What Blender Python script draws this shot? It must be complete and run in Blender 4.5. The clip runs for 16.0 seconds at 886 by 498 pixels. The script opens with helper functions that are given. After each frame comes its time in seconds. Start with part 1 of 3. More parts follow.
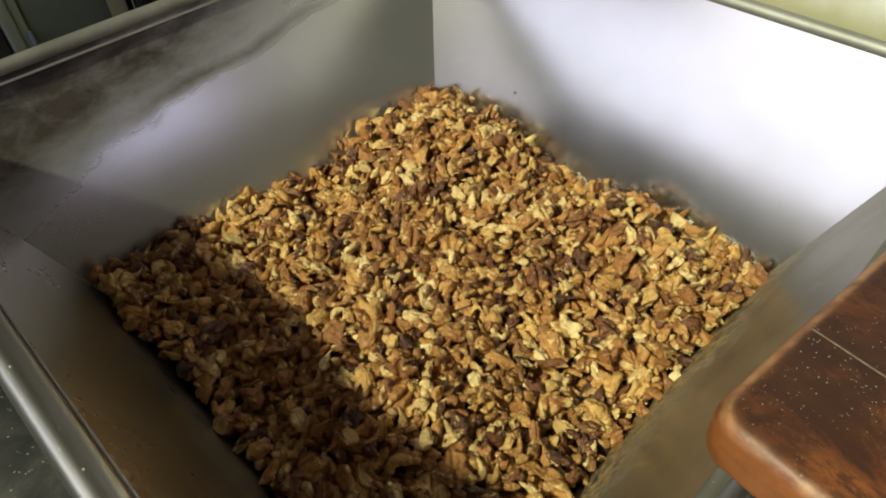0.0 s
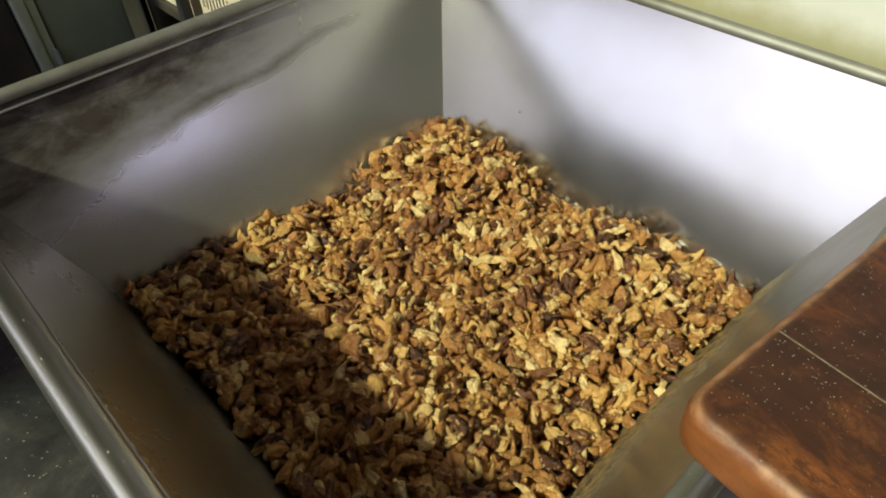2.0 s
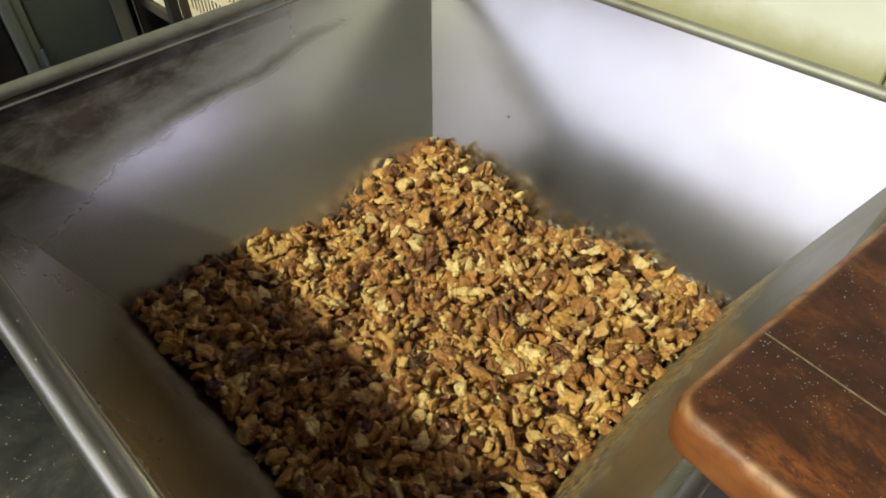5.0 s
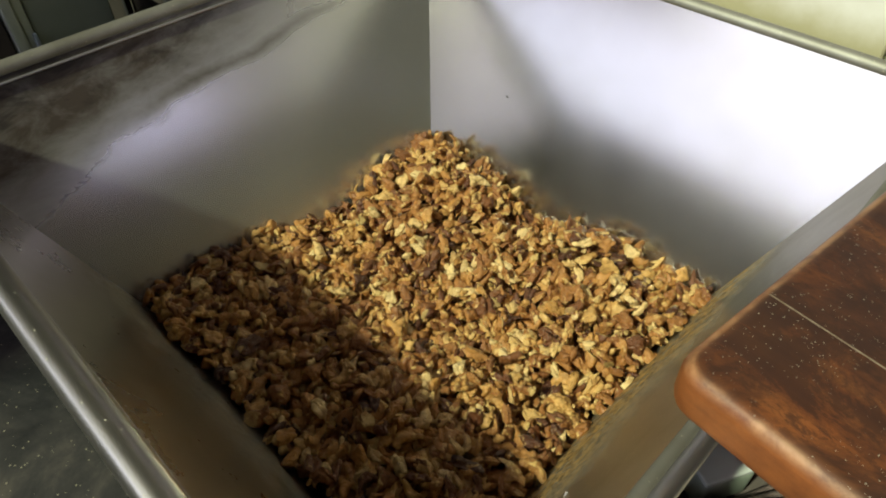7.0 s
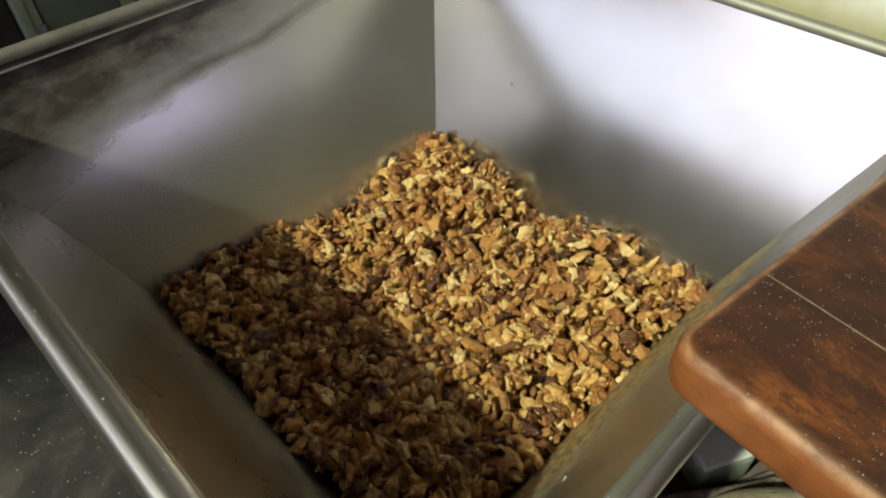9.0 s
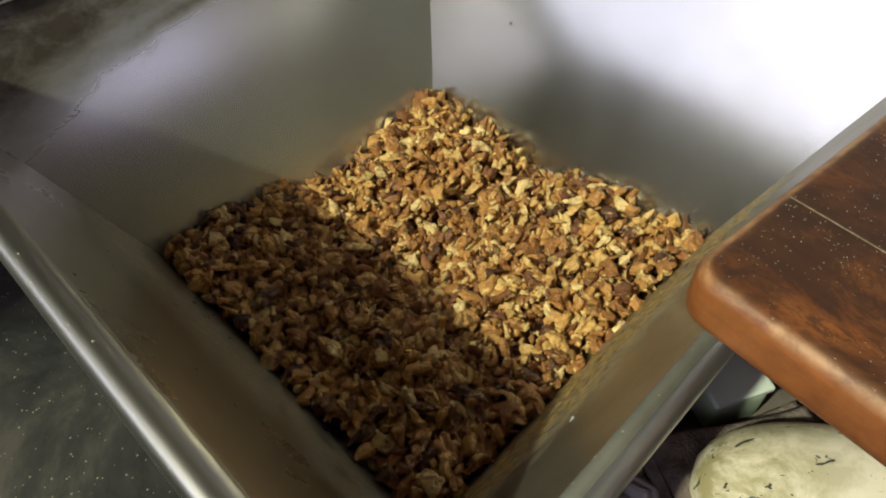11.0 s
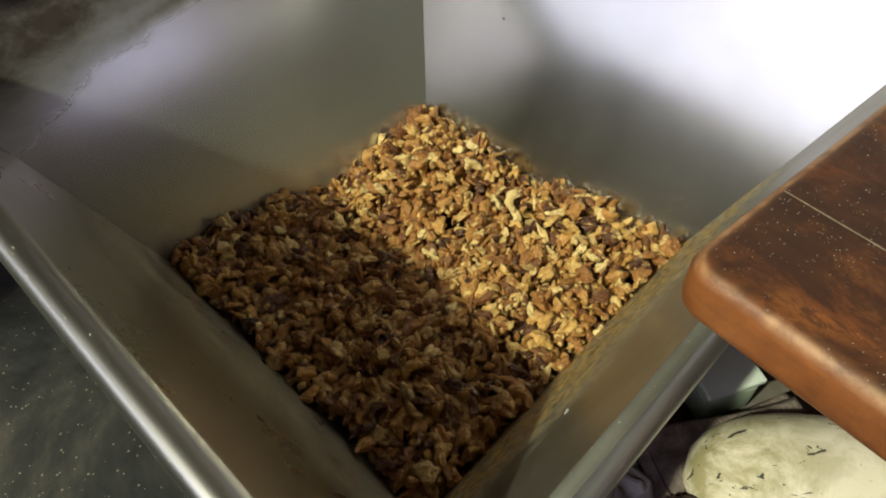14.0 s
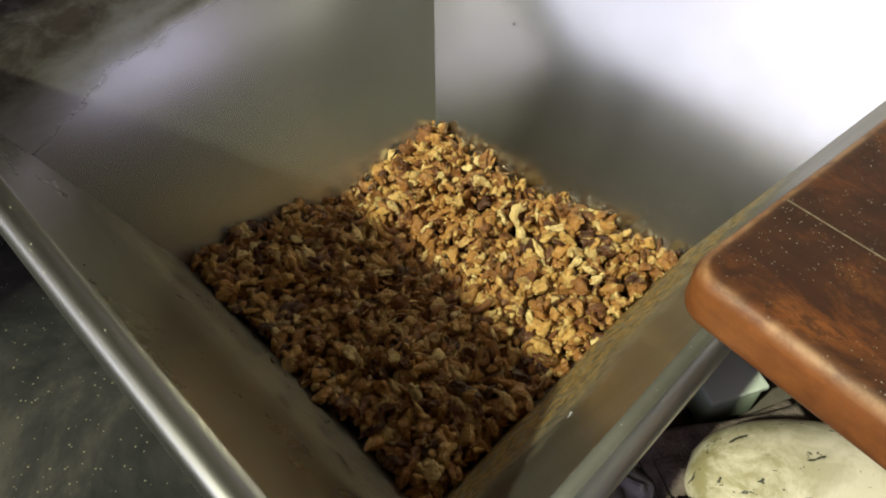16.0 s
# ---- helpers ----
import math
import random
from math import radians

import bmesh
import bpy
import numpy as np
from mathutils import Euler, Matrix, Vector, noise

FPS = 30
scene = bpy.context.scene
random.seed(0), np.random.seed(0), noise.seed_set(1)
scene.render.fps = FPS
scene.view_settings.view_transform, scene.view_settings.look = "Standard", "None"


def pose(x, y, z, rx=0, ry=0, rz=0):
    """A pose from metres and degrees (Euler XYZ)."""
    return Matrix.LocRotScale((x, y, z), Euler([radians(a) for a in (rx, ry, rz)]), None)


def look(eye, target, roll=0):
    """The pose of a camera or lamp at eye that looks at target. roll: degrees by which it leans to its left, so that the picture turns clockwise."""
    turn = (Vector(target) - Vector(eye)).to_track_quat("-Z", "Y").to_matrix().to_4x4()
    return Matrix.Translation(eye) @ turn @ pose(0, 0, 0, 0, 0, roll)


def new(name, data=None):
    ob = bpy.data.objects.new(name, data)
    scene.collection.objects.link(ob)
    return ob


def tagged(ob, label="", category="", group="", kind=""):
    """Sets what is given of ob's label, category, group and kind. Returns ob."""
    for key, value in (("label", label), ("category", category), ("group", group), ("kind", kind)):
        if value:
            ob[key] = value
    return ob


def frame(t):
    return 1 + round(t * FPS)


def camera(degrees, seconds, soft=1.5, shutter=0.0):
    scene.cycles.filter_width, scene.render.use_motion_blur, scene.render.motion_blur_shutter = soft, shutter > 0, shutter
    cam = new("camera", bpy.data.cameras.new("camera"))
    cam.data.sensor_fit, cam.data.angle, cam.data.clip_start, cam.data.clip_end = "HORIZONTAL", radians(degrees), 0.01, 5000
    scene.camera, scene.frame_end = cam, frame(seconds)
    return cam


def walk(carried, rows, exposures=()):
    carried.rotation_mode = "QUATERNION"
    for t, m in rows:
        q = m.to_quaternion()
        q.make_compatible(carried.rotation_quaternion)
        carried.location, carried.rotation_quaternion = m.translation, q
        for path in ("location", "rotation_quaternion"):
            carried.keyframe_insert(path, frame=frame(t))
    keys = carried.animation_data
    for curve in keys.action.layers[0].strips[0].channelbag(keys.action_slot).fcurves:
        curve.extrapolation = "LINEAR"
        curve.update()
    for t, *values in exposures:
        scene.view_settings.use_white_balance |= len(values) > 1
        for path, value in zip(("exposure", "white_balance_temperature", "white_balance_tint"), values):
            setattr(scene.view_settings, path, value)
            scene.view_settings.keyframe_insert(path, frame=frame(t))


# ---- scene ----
cam = camera(67.04, 16.0, soft=1.9)
walk(cam, [
    (0.0, pose(0.1935, -0.1941, 1.3921, 44.680, 1.642, 44.663)),
    (0.5, pose(0.1918, -0.1927, 1.3950, 44.451, 1.084, 44.949)),
    (1.0, pose(0.1994, -0.1964, 1.3983, 45.427, 1.506, 45.272)),
    (1.5, pose(0.2071, -0.1990, 1.4001, 45.685, 1.651, 45.736)),
    (2.0, pose(0.2074, -0.2019, 1.4015, 46.257, 1.754, 45.839)),
    (2.5, pose(0.2061, -0.2038, 1.4037, 46.369, 1.640, 46.021)),
    (3.0, pose(0.2060, -0.2073, 1.4039, 46.712, 1.503, 45.889)),
    (3.5, pose(0.2068, -0.2067, 1.4049, 46.889, 1.509, 45.695)),
    (4.0, pose(0.2055, -0.2061, 1.4073, 46.956, 0.964, 45.282)),
    (6.5, pose(0.2109, -0.2088, 1.3976, 45.827, 0.727, 44.937)),
    (7.0, pose(0.2091, -0.2111, 1.3968, 45.782, 0.672, 44.668)),
    (7.5, pose(0.2111, -0.2115, 1.3950, 45.697, 0.960, 45.118)),
    (8.0, pose(0.2136, -0.2127, 1.3938, 45.449, 1.017, 45.192)),
    (8.5, pose(0.2155, -0.2102, 1.3927, 45.363, 1.206, 45.203)),
    (9.0, pose(0.2144, -0.2097, 1.3933, 45.269, 1.237, 45.334)),
    (9.5, pose(0.2117, -0.2141, 1.3887, 44.596, 1.336, 45.074)),
    (12.0, pose(0.2116, -0.2069, 1.3783, 40.831, 1.849, 44.303)),
    (12.5, pose(0.2146, -0.2063, 1.3786, 41.070, 1.889, 44.241)),
    (13.0, pose(0.2143, -0.2071, 1.3796, 41.282, 1.781, 44.222)),
    (13.5, pose(0.2123, -0.2116, 1.3793, 41.414, 1.333, 44.213)),
    (14.0, pose(0.2108, -0.2130, 1.3795, 41.328, 1.030, 43.900)),
    (14.5, pose(0.2112, -0.2114, 1.3796, 41.192, 0.761, 44.191)),
    (15.0, pose(0.2134, -0.2069, 1.3790, 41.172, 0.944, 44.570)),
    (15.5, pose(0.2136, -0.2085, 1.3802, 41.223, 1.080, 44.701)),
    (16.0, pose(0.2124, -0.2150, 1.3828, 41.522, 0.890, 44.942)),
], exposures=[(0.0, 0.0), (16.0, 0.0)])

# ---- world and light ----
world = bpy.data.worlds.new("sky")
scene.world = world
world.use_nodes = True
wn = world.node_tree.nodes
sky = wn.new("ShaderNodeTexSky")
sky.sky_type, sky.sun_disc = "NISHITA", False
sky.sun_elevation, sky.sun_rotation = radians(44), radians(186.6)
world.node_tree.links.new(sky.outputs[0], wn["Background"].inputs[0])
wn["Background"].inputs[1].default_value = 0.12

SUN_DIR = Vector((0.12, 1.03, -1.0)).normalized()
sun = new("sun", bpy.data.lights.new("sun", "SUN"))
sun.data.energy, sun.data.angle, sun.data.color = 4.15, radians(2.5), (0.92, 1.0, 0.68)
sun.rotation_euler = SUN_DIR.to_track_quat("-Z", "Y").to_euler()
sun.location = (0, -3, 4)


def area_lamp(name, m, w, h, power, color):
    """A rectangular lamp: sky light that enters by an opening, or added fill."""
    ob = new(name, bpy.data.lights.new(name, "AREA"))
    ob.data.shape, ob.data.size, ob.data.size_y = "RECTANGLE", w, h
    ob.data.energy, ob.data.color = power, color
    ob.matrix_world = m
    return ob


area_lamp("window_sky", look((-0.08, -1.43, 2.02), (-0.08, 0.0, 1.98)), 1.24, 1.12, 5.1, (0.95, 0.86, 1.06))
area_lamp("shaded_window_sky", look((-1.45, -1.43, 1.70), (-1.45, 0.0, 1.68)), 1.49, 0.50, 2.5, (0.95, 0.86, 1.06))
# added pinkish fill lamp that lifts and warms the nuts in shade
area_lamp("pink_fill", look((-1.04, -1.43, 2.83), (-1.04, 0.0, 2.60)), 2.3, 0.40, 1.3, (1.0, 0.62, 0.66))
area_lamp("side_window_sky", look((0.55, 0.125, 1.345), (0.0, 0.10, 1.31)), 0.25, 0.16, 0.31, (0.75, 0.72, 1.0))


# ---- materials ----
def material(name, color, rough=0.6, metal=0.0):
    mat = bpy.data.materials.new(name)
    mat.use_nodes = True
    b = mat.node_tree.nodes["Principled BSDF"]
    b.inputs["Base Color"].default_value = (*color, 1)
    b.inputs["Roughness"].default_value = rough
    b.inputs["Metallic"].default_value = metal
    return mat, mat.node_tree.nodes, mat.node_tree.links, b


def texco(n, l, scale=(1, 1, 1), which="Object"):
    tc = n.new("ShaderNodeTexCoord")
    mp = n.new("ShaderNodeMapping")
    mp.inputs["Scale"].default_value = scale
    l.new(tc.outputs[which], mp.inputs["Vector"])
    return mp.outputs[0]


def noise_node(n, l, vec, scale, detail=4, rough=0.55, distort=0.0):
    t = n.new("ShaderNodeTexNoise")
    t.inputs["Scale"].default_value, t.inputs["Detail"].default_value = scale, detail
    t.inputs["Roughness"].default_value, t.inputs["Distortion"].default_value = rough, distort
    l.new(vec, t.inputs["Vector"])
    return t.outputs["Fac"]


def ramp(n, l, fac, stops):
    r = n.new("ShaderNodeValToRGB")
    e = r.color_ramp.elements
    while len(e) < len(stops):
        e.new(0.5)
    for k, (p, c) in enumerate(stops):
        e[k].position = p
        e[k].color = (*c, 1) if len(c) == 3 else c
    l.new(fac, r.inputs[0])
    return r.outputs[0]


def mix(n, l, fac, a, b, mode="MIX"):
    m = n.new("ShaderNodeMix")
    m.data_type, m.blend_type = "RGBA", mode
    for sock, v in ((m.inputs[0], fac), (m.inputs[6], a), (m.inputs[7], b)):
        if isinstance(v, (int, float)):
            sock.default_value = v
        elif isinstance(v, tuple):
            sock.default_value = (*v, 1)
        else:
            l.new(v, sock)
    return m.outputs[2]


def bump(n, l, b, height, strength, dist):
    bp = n.new("ShaderNodeBump")
    bp.inputs["Strength"].default_value, bp.inputs["Distance"].default_value = strength, dist
    l.new(height, bp.inputs["Height"])
    l.new(bp.outputs[0], b.inputs["Normal"])


def g1(v):
    return (v, v, v)


def math_node(n, l, op, a, c=0.0, d=0.0):
    m = n.new("ShaderNodeMath")
    m.operation = op
    for sock, val in zip(m.inputs, (a, c, d)):
        if isinstance(val, (int, float)):
            sock.default_value = val
        else:
            l.new(val, sock)
    return m.outputs[0]


def crumb_dots(n, l, v, scale, size, keep):
    """Scattered round specks: a few of the cells hold one."""
    vo = n.new("ShaderNodeTexVoronoi")
    vo.inputs["Scale"].default_value = scale
    l.new(v, vo.inputs["Vector"])
    sep = n.new("ShaderNodeSeparateColor")
    l.new(vo.outputs["Color"], sep.inputs[0])
    near = math_node(n, l, "LESS_THAN", vo.outputs["Distance"], math_node(n, l, "MULTIPLY", sep.outputs[1], size))
    return math_node(n, l, "MULTIPLY", near, math_node(n, l, "GREATER_THAN", sep.outputs[0], keep))


def steel_material(name, residue=None, tinge=0.18, r0=0.13, r1=0.19, film_rough=0.5, speck=(900, 0.95), metal=1.0, edge=1.0, patch=0.0):
    """Worn sheet steel. residue: colour of a film that clings in patches; patch: strength of the painted nut reflection
    low on it.
    """
    mat, n, l, b = material(name, (0.56, 0.55, 0.52), 0.3, metal)
    v = texco(n, l)
    big = noise_node(n, l, v, 9, 5, 0.6)
    fine = noise_node(n, l, texco(n, l, (20, 20, 70)), 3, 3)
    col = ramp(n, l, big, [(0.3, (0.54, 0.53, 0.50)), (0.7, (0.62, 0.61, 0.585))])
    rg = ramp(n, l, noise_node(n, l, v, 14, 6, 0.65), [(0.25, g1(r0)), (0.75, g1(r1))])
    film = ramp(n, l, noise_node(n, l, v, 16, 6, 0.6, 0.2), [(0.30, g1(tinge * 0.5)), (0.80, g1(tinge))])
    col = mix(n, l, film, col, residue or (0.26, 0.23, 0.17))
    rough = mix(n, l, film, rg, g1(film_rough))
    if patch:
        sep = n.new("ShaderNodeSeparateXYZ")
        l.new(v, sep.inputs[0])
        # golden and dark lumps painted low down stand in for the nuts' reflection
        reach = math_node(n, l, "MULTIPLY_ADD", noise_node(n, l, v, 26, 5, 0.65), 0.06, sep.outputs["Z"])
        low = ramp(n, l, math_node(n, l, "MULTIPLY_ADD", reach, -18.0, -0.95), [(0.10, g1(0)), (0.75, g1(1))])
        nut_reflection = ramp(n, l, noise_node(n, l, v, 85, 7, 0.7, 0.3), [(0.40, g1(0)), (0.50, g1(patch))])
        nut_reflection = mix(n, l, 1.0, low, nut_reflection, "MULTIPLY")
        col = mix(n, l, nut_reflection, col, ramp(n, l, noise_node(n, l, v, 210, 5, 0.65), [(0.38, (0.06, 0.032, 0.012)), (0.62, (0.50, 0.30, 0.09))]))
        rough = mix(n, l, nut_reflection, rough, g1(0.8))
        shine = math_node(n, l, "MULTIPLY_ADD", nut_reflection, -0.85 * metal, metal)
    else:
        shine = metal
    dots = crumb_dots(n, l, v, speck[0], 0.36, speck[1])
    l.new(math_node(n, l, "MULTIPLY", shine, math_node(n, l, "SUBTRACT", 1.0, dots)), b.inputs["Metallic"])
    col = mix(n, l, math_node(n, l, "MULTIPLY", dots, 0.8), col, (0.50, 0.45, 0.35))
    l.new(col, b.inputs["Base Color"])
    l.new(rough, b.inputs["Roughness"])
    b.inputs["Specular Tint"].default_value = (edge, edge * 0.97, edge * 0.88, 1) if edge < 1 else (1, 1, 1, 1)
    bump(n, l, b, fine, 0.015, 0.001)
    return mat


STEEL = steel_material("worn_sheet_steel")
STEEL_RIM = steel_material("rolled_steel_edge", (0.22, 0.18, 0.10), 0.5, 0.2, 0.3)
STEEL_RIM_DULL = steel_material("tarnished_steel_edge", (0.15, 0.135, 0.10), 1.0, 0.50, 0.62, 0.62, metal=0.75)


def stained_steel():
    """The sheet with the brown film and dark soot smears along its upper edge."""
    mat = steel_material("smeared_sheet_steel", (0.43, 0.42, 0.41), 0.80, 0.21, 0.25, 0.25, metal=0.80)
    n, l = mat.node_tree.nodes, mat.node_tree.links
    b = n["Principled BSDF"]
    old = b.inputs["Base Color"].links[0].from_socket
    oldr = b.inputs["Roughness"].links[0].from_socket
    sep = n.new("ShaderNodeSeparateXYZ")
    l.new(texco(n, l), sep.inputs[0])
    y, z = sep.outputs["Y"], sep.outputs["Z"]
    # height above a slanting tide line along the sheet
    level = math_node(n, l, "MULTIPLY_ADD", y, -0.12, z)
    warp = noise_node(n, l, texco(n, l, (1, 9, 26)), 1.6, 5, 0.6, 0.5)
    soft = math_node(n, l, "MULTIPLY_ADD", warp, 0.022, level)
    soft = math_node(n, l, "MULTIPLY_ADD", noise_node(n, l, texco(n, l, (1, 0.5, 1.4)), 70, 6, 0.7, 0.5), 0.010, soft)
    corner = ramp(n, l, math_node(n, l, "MULTIPLY", y, -1.0), [(0.09, g1(0)), (0.17, g1(1))])
    soft = math_node(n, l, "MULTIPLY_ADD", corner, 0.012, soft)
    film = ramp(n, l, math_node(n, l, "MULTIPLY_ADD", soft, 25.0, 0.97), [(0.08, g1(0)), (0.90, g1(0.97))])
    reach = ramp(n, l, math_node(n, l, "MULTIPLY_ADD", y, 2.0, 0.5), [(0.40, g1(1.0)), (0.52, g1(0.62)), (0.63, g1(0.0))])
    film = mix(n, l, 1.0, film, reach, "MULTIPLY")
    # a thin drip line below it
    streak = math_node(n, l, "MULTIPLY_ADD", y, -0.094, z)
    streak = math_node(n, l, "MULTIPLY_ADD", noise_node(n, l, texco(n, l, (1, 12, 12)), 1.5, 4), 0.012, streak)
    streak = math_node(n, l, "ABSOLUTE", math_node(n, l, "ADD", streak, 0.036))
    streak = ramp(n, l, math_node(n, l, "MULTIPLY", streak, 100.0), [(0.05, g1(0.5)), (0.55, g1(0))])
    along = ramp(n, l, math_node(n, l, "MULTIPLY_ADD", y, 2.0, 0.5), [(0.30, g1(0.0)), (0.42, g1(1.0)), (0.62, g1(0.9)), (0.72, g1(0.0))])
    film = mix(n, l, 1.0, film, mix(n, l, 1.0, streak, along, "MULTIPLY"), "ADD")
    mottle = ramp(n, l, noise_node(n, l, texco(n, l, (1, 0.6, 1.2)), 55, 6, 0.7, 0.4), [(0.34, g1(0.78)), (0.58, g1(1.0))])
    film = mix(n, l, 1.0, film, mottle, "MULTIPLY")
    smear = noise_node(n, l, texco(n, l, (1, 0.35, 1.3)), 42, 6, 0.66, 0.6)
    smear = math_node(n, l, "MULTIPLY_ADD", z, 5.0, smear)
    smear = math_node(n, l, "MULTIPLY_ADD", y, -0.7, smear)
    soot = ramp(n, l, smear, [(0.44, g1(0)), (0.62, g1(0.92))])
    soot = mix(n, l, 1.0, soot, film, "MULTIPLY")
    col = mix(n, l, film, old, (0.060, 0.044, 0.034))
    col = mix(n, l, soot, col, (0.022, 0.019, 0.018))
    l.new(col, b.inputs["Base Color"])
    l.new(mix(n, l, film, oldr, (0.52, 0.52, 0.52)), b.inputs["Roughness"])
    l.new(math_node(n, l, "MULTIPLY_ADD", film, -0.74, 0.80), b.inputs["Metallic"])
    b.inputs["Specular IOR Level"].default_value = 0.2
    return mat


STEEL_SCUFFED = steel_material("scuffed_bluish_steel", (0.32, 0.30, 0.36), 0.6, 0.38, 0.48, 0.5, (1700, 0.8))
STEEL_STAINED = stained_steel()
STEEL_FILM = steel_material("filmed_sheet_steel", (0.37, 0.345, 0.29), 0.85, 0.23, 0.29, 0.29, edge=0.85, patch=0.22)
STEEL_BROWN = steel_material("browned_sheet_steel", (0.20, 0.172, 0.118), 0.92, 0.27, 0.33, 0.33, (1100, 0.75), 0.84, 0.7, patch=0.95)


def nut_material(name, island):
    mat, n, l, b = material(name, (0.4, 0.24, 0.1), 0.5)
    if island:
        at = n.new("ShaderNodeAttribute")
        at.attribute_name = "tone"
        r = at.outputs["Fac"]
    else:
        r = n.new("ShaderNodeObjectInfo").outputs["Random"]
    col = ramp(n, l, r, [(0.0, (0.05, 0.02, 0.014)), (0.07, (0.12, 0.040, 0.018)), (0.18, (0.25, 0.097, 0.030)),
                         (0.40, (0.39, 0.166, 0.045)), (0.66, (0.53, 0.257, 0.072)), (0.83, (0.68, 0.395, 0.125)), (1.0, (0.90, 0.67, 0.33))])
    v = texco(n, l)
    skin = ramp(n, l, noise_node(n, l, v, 110, 5, 0.65, 0.4), [(0.40, g1(0.0)), (0.62, g1(0.75))])
    col = mix(n, l, skin, col, mix(n, l, 0.6, col, (0.15, 0.052, 0.018)))
    face = n.new("ShaderNodeAttribute")
    face.attribute_name = "cut"
    bare = mix(n, l, 1.0, face.outputs["Color"], ramp(n, l, noise_node(n, l, v, 90, 3, 0.6), [(0.36, g1(0.1)), (0.58, g1(0.9))]), "MULTIPLY")
    col = mix(n, l, bare, col, mix(n, l, 0.7, col, (0.82, 0.60, 0.24)))
    pale = ramp(n, l, noise_node(n, l, v, 150, 4, 0.6, 0.5), [(0.58, g1(0.0)), (0.66, g1(0.85))])
    col = mix(n, l, pale, col, (0.74, 0.50, 0.19))
    l.new(col, b.inputs["Base Color"])
    l.new(ramp(n, l, noise_node(n, l, v, 300, 2), [(0.3, g1(0.30)), (0.7, g1(0.52))]), b.inputs["Roughness"])
    fold = n.new("ShaderNodeMath")
    fold.operation = "SUBTRACT"
    l.new(noise_node(n, l, v, 170, 4, 0.6, 0.5), fold.inputs[0])
    fold.inputs[1].default_value = 0.5
    crest = n.new("ShaderNodeMath")
    crest.operation = "ABSOLUTE"
    l.new(fold.outputs[0], crest.inputs[0])
    bump(n, l, b, crest.outputs[0], 0.75, 0.006)
    return mat


NUT = nut_material("walnut_kernel", False)
NUT_CLUMP = nut_material("walnut_kernels_together", True)


def wood_material():
    mat, n, l, b = material("worn_varnished_wood", (0.2, 0.07, 0.025), 0.35)
    v = texco(n, l, (3, 26, 26))
    grain = noise_node(n, l, v, 4, 6, 0.6, 0.6)
    col = ramp(n, l, grain, [(0.30, (0.08, 0.024, 0.010)), (0.5, (0.19, 0.058, 0.017)), (0.70, (0.31, 0.112, 0.032))])
    v2 = texco(n, l)
    dark = ramp(n, l, noise_node(n, l, v2, 16, 6, 0.65, 0.4), [(0.42, g1(0)), (0.60, g1(0.9))])
    col = mix(n, l, dark, col, (0.062, 0.024, 0.013))
    sep = n.new("ShaderNodeSeparateXYZ")
    l.new(v2, sep.inputs[0])
    up = n.new("ShaderNodeMath")
    up.operation = "MULTIPLY"
    l.new(sep.outputs["Z"], up.inputs[0])
    up.inputs[1].default_value = 50.0
    side = ramp(n, l, up.outputs[0], [(0.76, g1(0.85)), (0.88, g1(0.0))])
    col = mix(n, l, side, col, ramp(n, l, mix(n, l, 0.45, grain, noise_node(n, l, v2, 90, 5, 0.7)), [(0.36, (0.12, 0.036, 0.012)), (0.64, (0.30, 0.098, 0.026))]))
    onto = ramp(n, l, up.outputs[0], [(0.82, g1(0)), (0.895, g1(0.9))])
    wear = ramp(n, l, up.outputs[0], [(0.68, g1(0)), (0.79, g1(1)), (0.84, g1(1)), (0.885, g1(0))])
    rub = ramp(n, l, noise_node(n, l, v2, 60, 5, 0.65, 0.3), [(0.40, g1(0.0)), (0.60, g1(0.55))])
    col = mix(n, l, mix(n, l, 1.0, wear, rub, "MULTIPLY"), col, (0.52, 0.27, 0.13))
    soil = ramp(n, l, noise_node(n, l, texco(n, l, (7, 12, 8)), 3.4, 8, 0.75, 0.5), [(0.40, g1(0)), (0.54, g1(0.94))])
    grit = ramp(n, l, noise_node(n, l, texco(n, l, (30, 60, 60)), 4.5, 7, 0.75, 0.4), [(0.46, g1(0)), (0.58, g1(0.8))])
    soil = mix(n, l, 1.0, soil, grit, "LIGHTEN")
    col = mix(n, l, mix(n, l, 1.0, onto, soil, "MULTIPLY"), col, (0.034, 0.015, 0.010))
    clear = ramp(n, l, noise_node(n, l, v2, 38, 3, 0.6), [(0.42, g1(0)), (0.58, g1(0.8))])
    dust = mix(n, l, 1.0, clear, mix(n, l, 1.0, crumb_dots(n, l, v2, 1800, 0.40, 0.88), crumb_dots(n, l, v2, 900, 0.36, 0.96), "ADD"), "MULTIPLY")
    dust = mix(n, l, 1.0, dust, onto, "MULTIPLY")
    col = mix(n, l, dust, col, (0.55, 0.50, 0.42))
    l.new(col, b.inputs["Base Color"])
    l.new(ramp(n, l, noise_node(n, l, v2, 30, 5), [(0.3, g1(0.34)), (0.7, g1(0.58))]), b.inputs["Roughness"])
    b.inputs["Specular IOR Level"].default_value = 0.35
    bump(n, l, b, grain, 0.12, 0.001)
    return mat


WOOD = wood_material()


